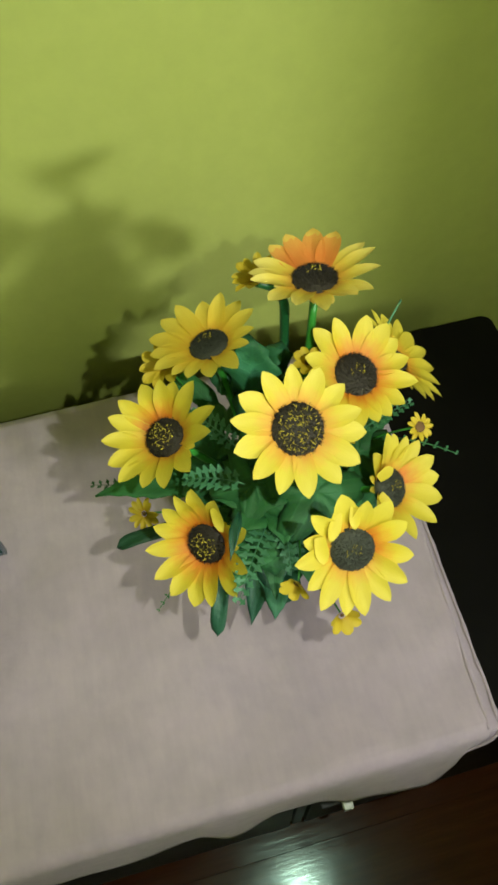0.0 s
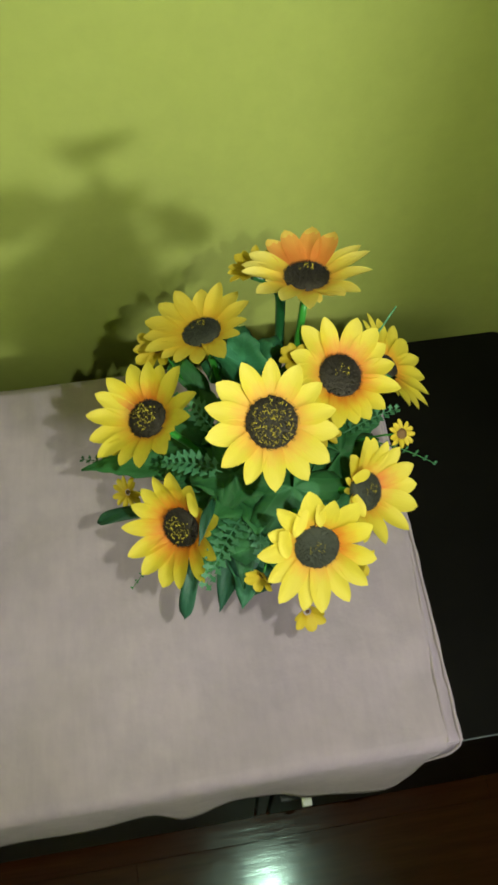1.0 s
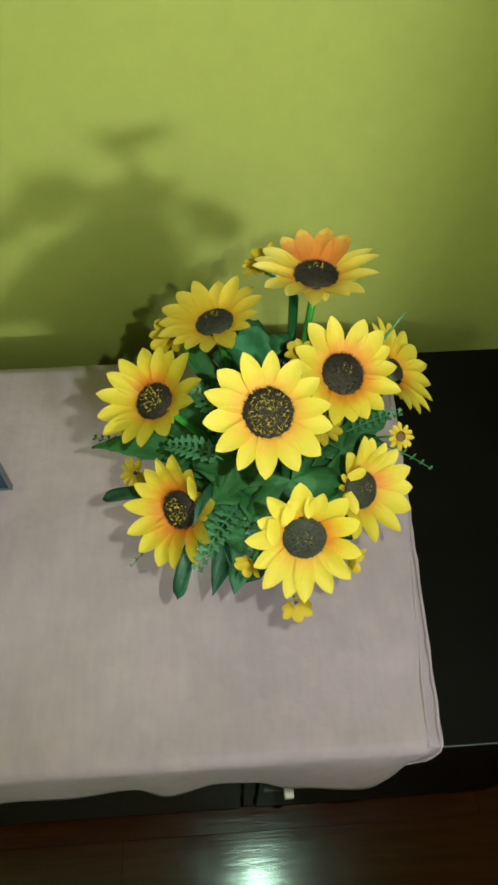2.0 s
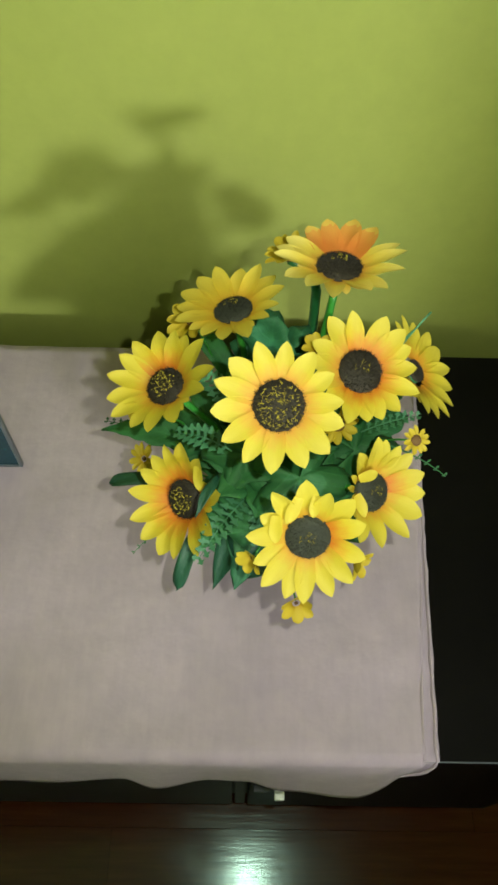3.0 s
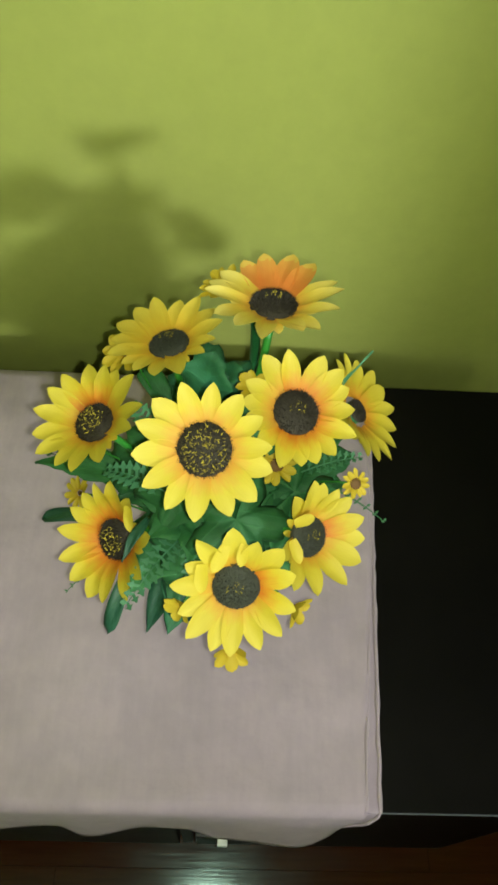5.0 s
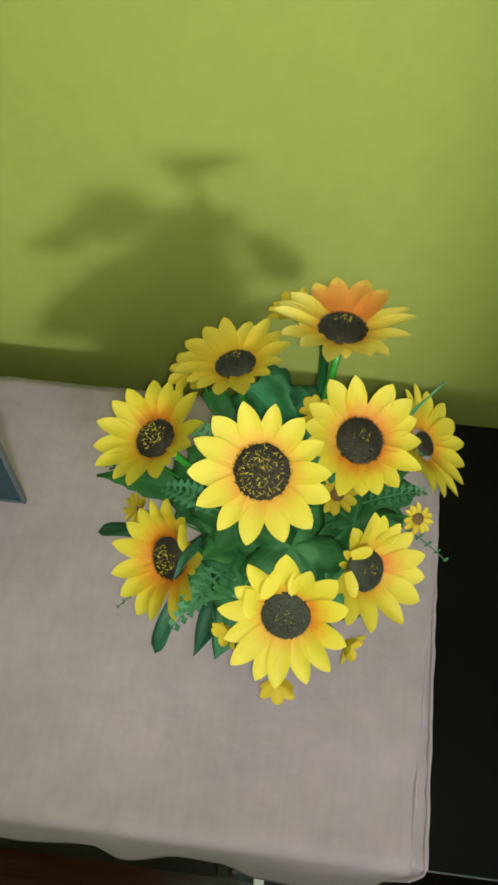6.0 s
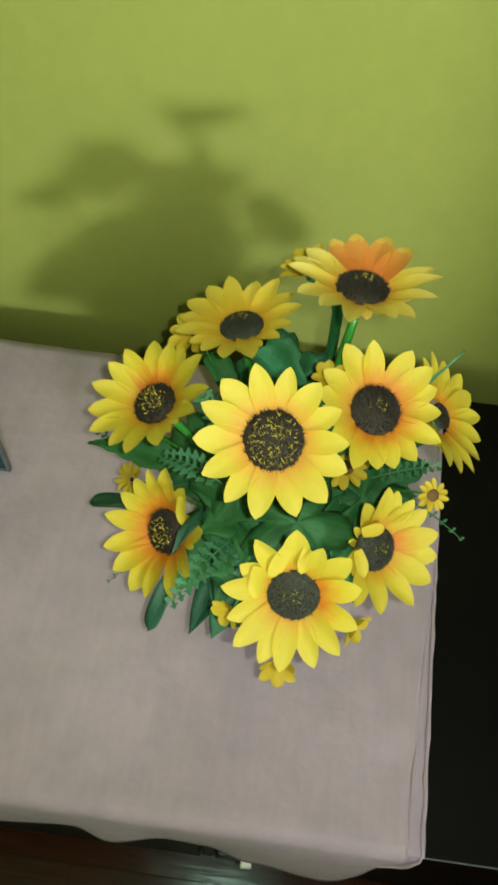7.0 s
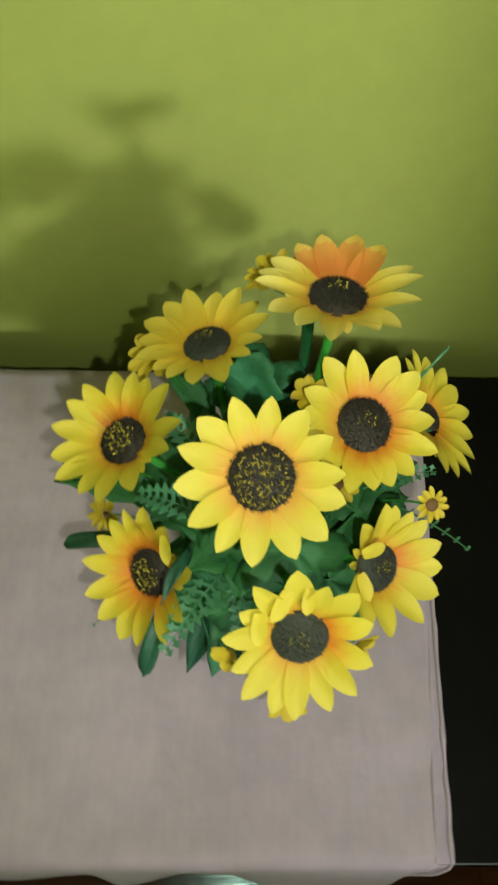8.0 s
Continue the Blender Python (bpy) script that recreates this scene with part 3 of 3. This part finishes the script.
def fern(a, b, wide, arch=0.01, pairs=9, mat=None, tilt=0.0):
    """A plastic fern sprig: a thin rachis with pairs of small three-toothed leaflets."""
    a, b = rel(a), rel(b)
    pts = curve3(a, (a + b) / 2 + UP * arch * 2, b, 2 * pairs)
    bm = tube(pts, [0.0008 * (1 - 0.6 * k / (2 * pairs)) for k in range(2 * pairs + 1)], 5)
    side = Matrix.Rotation(radians(tilt), 3, (b - a).normalized()) @ (b - a).cross(UP).normalized()
    for k in range(2, 2 * pairs + 1):
        s = k / (2 * pairs)
        tan = (pts[min(k + 1, 2 * pairs)] - pts[k - 1]).normalized()
        nrm = side.cross(tan).normalized()
        long = wide / 2 * (0.45 + 0.55 * math.sin(math.pi * min(1, s * 0.95 + 0.08)))
        if k % 2:
            continue
        for sgn in (-1, 1):
            out = (side * sgn + tan * 0.45).normalized()
            cross = out.cross(nrm).normalized()
            w = wide * 0.085
            shape = ((0, 0.5), (0.45, 0.6), (0.5, 1.7), (0.72, 0.8), (1.0, 0.3))
            up = [bm.verts.new(pts[k] + out * long * t + cross * w * h + nrm * 0.002 * t) for t, h in shape]
            dn = [bm.verts.new(pts[k] + out * long * t - cross * w * h + nrm * 0.002 * t) for t, h in shape]
            for i in range(4):
                bm.faces.new((up[i], up[i + 1], dn[i + 1], dn[i]))
    ob = part("fern_sprig", bm, mat or fern_plastic, bouquet, "pale green plastic fern sprig")
    ob.modifiers.new("thickness", "SOLIDIFY").thickness = 0.0005
    return ob


# large heads
sunflower((-0.132, -0.235, 0.406), (0.02, 0.22, 0.97), 0.0432, petal_pale,
          ((9, 1.09), (24, 1.10), (52, 1.12), (71, 1.18), (97, 1.14), (117, 1.06), (144, 1.03), (163, 1.03), (182, 1.06), (207, 1.0), (235, 1.1), (261, 1.2), (291, 0.95), (307, 1.1), (341, 1.03)),
          22, "few", (), (84, 38, petal_fire), 0.38)
sunflower((-0.208, -0.207, 0.327), (-0.23, 0.22, 0.95), 0.0470, petal_gold,
          ((14, 0.94), (41, 0.98), (60, 1.06), (82, 0.98), (104, 1.11), (125, 1.13), (147, 1.10), (168, 0.99), (190, 0.98), (212, 0.85), (236, 0.85), (261, 0.95), (285, 1.12), (325, 0.78), (347, 0.81)),
          20, "few", (), None, 0.345, True)
sunflower((-0.260, -0.275, 0.312), (-0.42, -0.12, 0.90), 0.0460, petal_plain,
          ((32, 0.99), (55, 0.87), (71, 0.90), (93, 0.92), (119, 0.95), (142, 0.95), (165, 0.97), (190, 0.96), (211, 0.97), (238, 0.88), (265, 0.97), (293, 0.95), (336, 1.0), (355, 1.1)),
          32, "dull", (), (90, 40, petal_warm), 0.345)
sunflower((-0.174, -0.336, 0.377), (0.0, -0.54, 0.83), 0.0440, petal_honey,
          ((5, 0.95), (29, 0.94), (57, 0.93), (85, 0.95), (111, 0.99), (138, 1.0), (161, 1.03), (187, 1.0), (214, 1.0), (240, 1.0), (266, 1.01), (292, 0.99), (318, 1.0), (344, 0.99)),
          22, "many", (), None, 0.41)
sunflower((-0.111, -0.282, 0.345), (0.16, -0.34, 0.92), 0.0435, petal_honey,
          ((2, 0.90), (26, 0.90), (43, 0.98), (67, 0.97), (100, 0.97), (124, 1.01), (154, 0.95), (174, 0.9), (197, 0.93), (224, 0.9), (253, 0.99), (272, 0.88), (291, 0.88), (312, 0.91), (339, 1.0)),
          28, "few", (), (-30, 130, petal_warm), 0.39)
sunflower((-0.093, -0.341, 0.264), (0.50, -0.48, 0.70), 0.0462, petal_plain,
          ((18, 0.91), (49, 0.88), (69, 0.85), (88, 0.88), (105, 0.97), (124, 0.86), (195, 0.85), (239, 0.88), (271, 0.87), (306, 0.92), (333, 0.92), (359, 0.92)),
          36, "few", ((-0.42, 0.26, -0.08, 0.34), (-0.46, 0.0, -0.30, -0.34)), (10, 18, petal_warm), 0.35, True)
sunflower((-0.150, -0.398, 0.301), (-0.03, -0.75, 0.67), 0.0445, petal_plain,
          ((21, 0.90), (47, 0.96), (69, 0.90), (94, 1.01), (122, 1.04), (153, 0.84), (174, 0.96), (203, 0.91), (226, 1.02), (251, 0.99), (268, 0.99), (293, 0.98), (320, 0.95), (344, 0.90)),
          29, "few", ((-0.18, 0.74, -0.34, 0.36), (-0.52, 0.42, -0.52, 0.02), (0.10, 0.78, 0.06, 0.46)), (5, 16, petal_warm), 0.375, True)
sunflower((-0.247, -0.331, 0.225), (-0.58, -0.54, 0.62), 0.0490, petal_warm,
          ((19, 0.95), (57, 0.88), (80, 1.0), (101, 0.97), (129, 0.88), (153, 0.88), (179, 0.98), (206, 1.03), (228, 1.03), (252, 1.0), (273, 0.95), (304, 0.95), (335, 0.91)),
          32, "dull", ((0.40, 0.66, 0.46, 0.30),), None, 0.35)
sunflower((-0.055, -0.246, 0.300), (0.70, -0.02, 0.71), 0.0445, petal_plain,
          tuple((24 * k, 0.98 + 0.05 * (k % 2)) for k in range(15)), 20, "", (), None, 0.22)

# small filler flowers
small_flower((-0.061, -0.306, 0.287), (0.25, -0.55, 0.80), 0.0115, 11, 0.42)
small_flower((-0.164, -0.199, 0.376), (-0.35, 0.15, 0.90), 0.021, 12, 0.25, 30, 0.0)
rise = curve3(rel((-0.160, -0.235, 0.09)), rel((-0.134, -0.184, 0.20)), rel((-0.140, -0.193, 0.332)), 9)
rise += curve3(rel((-0.140, -0.193, 0.332)), rel((-0.143, -0.195, 0.358)), rel((-0.164, -0.199, 0.372)), 4)[1:]
part("stem", tube(rise, [0.0042] * 10 + [0.0036] * 4, 7), stem_dark, bouquet, "dark green plastic stem", True)
small_flower((-0.244, -0.190, 0.288), (-0.35, -0.25, 0.90), 0.022, 9, 0.2, 22)
small_flower((-0.292, -0.256, 0.162), (-0.5, -0.4, 0.75), 0.0165, 11, 0.14)
small_flower((-0.188, -0.392, 0.250), (-0.6, -0.75, 0.25), 0.0150, 6, 0.18, 38)
small_flower((-0.150, -0.404, 0.182), (0.1, -0.8, 0.5), 0.0185, 6, 0.10, 40)
small_flower((-0.119, -0.281, 0.268), (0.1, -0.45, 0.85), 0.017, 10, 0.36)
small_flower((-0.142, -0.262, 0.345), (-0.3, -0.2, 0.9), 0.013, 7, 0.25, 30)
small_flower((-0.099, -0.370, 0.192), (0.7, -0.6, 0.15), 0.0165, 6, 0.16, 40)
small_flower((-0.285, -0.262, 0.262), (-0.6, -0.3, 0.7), 0.014, 7, 0.22, 20)

# broad and strap leaves
leaf((-0.179, -0.230, 0.270), (-0.172, -0.214, 0.325), 0.055, leaf_teal, 0.012, 0, 0.3)
leaf((-0.174, -0.217, 0.260), (-0.147, -0.211, 0.300), 0.045, leaf_teal, 0.01, 0, 0.3)
leaf((-0.188, -0.216, 0.250), (-0.194, -0.206, 0.300), 0.045, leaf_deep, 0.01, 0, 0.25)
leaf((-0.132, -0.279, 0.220), (-0.062, -0.257, 0.240), 0.055, leaf_deep, 0.012, 0, 0.3)
leaf((-0.141, -0.267, 0.210), (-0.082, -0.277, 0.220), 0.060, leaf_deep, 0.014, 0, 0.25)
leaf((-0.166, -0.268, 0.200), (-0.116, -0.328, 0.230), 0.060, leaf_deep, 0.014, 0, 0.3)
leaf((-0.172, -0.285, 0.220), (-0.211, -0.325, 0.230), 0.060, leaf_deep, 0.016, 0, 0.25)
leaf((-0.176, -0.274, 0.190), (-0.200, -0.379, 0.190), 0.045, leaf_deep, 0.02)
leaf((-0.175, -0.275, 0.170), (-0.190, -0.373, 0.160), 0.040, leaf_teal, 0.02)
leaf((-0.190, -0.322, 0.185), (-0.222, -0.378, 0.140), 0.030, strap_dark, 0.012)
leaf((-0.184, -0.309, 0.190), (-0.201, -0.370, 0.165), 0.042, strap_dark, 0.012)
leaf((-0.186, -0.310, 0.170), (-0.191, -0.371, 0.150), 0.036, strap_dark, 0.012, 0, 0, True)
leaf((-0.108, -0.254, 0.190), (-0.042, -0.227, 0.200), 0.062, leaf_deep, 0.012, 0, 0.2)
leaf((-0.107, -0.261, 0.180), (-0.049, -0.250, 0.185), 0.055, leaf_deep, 0.012, 0, 0.2)
leaf((-0.097, -0.229, 0.200), (-0.048, -0.213, 0.215), 0.045, leaf_deep, 0.012, 0, 0.2)
leaf((-0.129, -0.291, 0.180), (-0.091, -0.324, 0.190), 0.055, leaf_deep, 0.012, 0, 0.2)
leaf((-0.213, -0.257, 0.170), (-0.330, -0.242, 0.190), 0.046, leaf_deep, 0.02, 9)
leaf((-0.203, -0.257, 0.220), (-0.246, -0.235, 0.240), 0.050, leaf_deep, 0.012, 0, 0.3)
leaf((-0.202, -0.262, 0.190), (-0.253, -0.287, 0.200), 0.050, leaf_deep, 0.012, 0, 0.25)
leaf((-0.245, -0.283, 0.160), (-0.322, -0.284, 0.163), 0.014, strap_dark, 0.012, 0, 0, True)
leaf((-0.227, -0.323, 0.170), (-0.254, -0.383, 0.149), 0.014, strap_dark, 0.02, 0, 0, True)
leaf((-0.216, -0.329, 0.265), (-0.233, -0.367, 0.266), 0.0095, strap_dark, 0.006)
leaf((-0.203, -0.213, 0.220), (-0.235, -0.178, 0.250), 0.022, leaf_deep, 0.01, 0, 0, True)
leaf((-0.080, -0.240, 0.300), (-0.050, -0.217, 0.337), 0.0026, fern_plastic, 0.004)

leaf((-0.150, -0.262, 0.235), (-0.128, -0.222, 0.302), 0.050, leaf_teal, 0.004, 0, 0.25)
leaf((-0.140, -0.262, 0.215), (-0.104, -0.232, 0.272), 0.050, leaf_deep, 0.004, 0, 0.25)
leaf((-0.165, -0.250, 0.220), (-0.160, -0.205, 0.275), 0.050, leaf_deep, 0.004, 0, 0.25)


# the dark lower foliage
for k in range(13):
    a = math.tau * k / 13 + rng.uniform(-0.15, 0.15)
    r, z = rng.uniform(0.075, 0.105), rng.uniform(0.14, 0.2)
    c = Vector((-0.172, -0.300, 0))
    leaf((c.x + 0.012 * math.cos(a), c.y + 0.012 * math.sin(a), z - 0.02), (c.x + r * math.cos(a), c.y + 0.88 * r * math.sin(a), z), rng.uniform(0.05, 0.062), leaf_deep if k % 3 else leaf_teal, 0.02, 0, 0.25)
for k in range(9):
    a = math.tau * k / 9 + 0.3
    c = Vector((-0.172, -0.300, 0))
    leaf((c.x, c.y, 0.2), (c.x + 0.06 * math.cos(a), c.y + 0.055 * math.sin(a), 0.235), 0.05, leaf_deep, 0.012, 0, 0.3)

# broad lobed leaves, close under the heads
broad_leaf((-0.136, -0.272, 0.292), (0.30, -0.75, 0.45), 0.036, 0, leaf_deep)
broad_leaf((-0.168, -0.284, 0.296), (0.10, -0.75, 0.50), 0.036, 15, leaf_deep)
broad_leaf((-0.118, -0.250, 0.286), (0.30, -0.55, 0.60), 0.034, 340, leaf_deep)
broad_leaf((-0.150, -0.322, 0.252), (0.05, -0.35, 0.93), 0.047, 200, leaf_deep)
broad_leaf((-0.196, -0.300, 0.250), (-0.15, -0.35, 0.90), 0.040, 150, leaf_deep)
broad_leaf((-0.172, -0.222, 0.285), (-0.05, -0.55, 0.80), 0.040, 10, leaf_teal)
broad_leaf((-0.103, -0.292, 0.246), (0.20, -0.25, 0.93), 0.042, 280, leaf_deep)
broad_leaf((-0.226, -0.262, 0.236), (-0.25, -0.20, 0.93), 0.038, 60, leaf_deep)
broad_leaf((-0.205, -0.232, 0.232), (-0.15, -0.30, 0.90), 0.036, 20, leaf_deep)
broad_leaf((-0.140, -0.250, 0.270), (0.10, -0.35, 0.90), 0.038, 330, leaf_teal)
broad_leaf((-0.190, -0.334, 0.226), (-0.10, -0.45, 0.85), 0.036, 170, leaf_deep, 3)
broad_leaf((-0.120, -0.330, 0.215), (0.25, -0.35, 0.90), 0.040, 230, leaf_deep)

# fern sprigs and wisps
fern((-0.206, -0.309, 0.270), (-0.249, -0.293, 0.270), 0.026, 0.006, 8)
fern((-0.202, -0.270, 0.260), (-0.235, -0.239, 0.280), 0.026, 0.008, 9)
fern((-0.187, -0.319, 0.220), (-0.231, -0.381, 0.220), 0.026, 0.012, 11)
fern((-0.177, -0.308, 0.220), (-0.184, -0.366, 0.220), 0.024, 0.012, 10)
fern((-0.166, -0.297, 0.200), (-0.172, -0.352, 0.200), 0.022, 0.010, 9)
fern((-0.076, -0.295, 0.260), (-0.041, -0.334, 0.282), 0.009, 0.004, 6)
fern((-0.097, -0.276, 0.250), (-0.053, -0.272, 0.270), 0.018, 0.004, 8)
fern((-0.265, -0.315, 0.140), (-0.299, -0.335, 0.120), 0.007, 0.006, 6, leaf_deep)
fern((-0.270, -0.234, 0.150), (-0.334, -0.206, 0.150), 0.016, 0.006, 9, leaf_deep)

# ---- the floor ----
slab = structure("floor", box(X0, X1, Y0, WALL, -0.08, -0.012), plinth_grey, "dark red-brown polished plank floor")
plank = {}
wide, y, row = 0.13, Y0 - 0.002, 0
while y < WALL - 0.01:
    deep = min(wide, WALL - y)
    x = X0 - 0.5 * (row % 3)
    while x < X1:
        xa, xb = max(x, X0), min(x + 1.1, X1)
        if xb - xa > 0.02:
            key = (round(xb - xa, 3), round(deep, 3))
            if key not in plank:
                plank[key] = mesh_of("plank", box(0, key[0] - 0.0003, 0, key[1] - 0.0003, -0.012, 0, 0.0003, 1), floor_wood, False)
            shared("plank", plank[key], slab, Matrix.Translation((xa, y, 0)))
        x += 1.1
    y, row = y + wide, row + 1
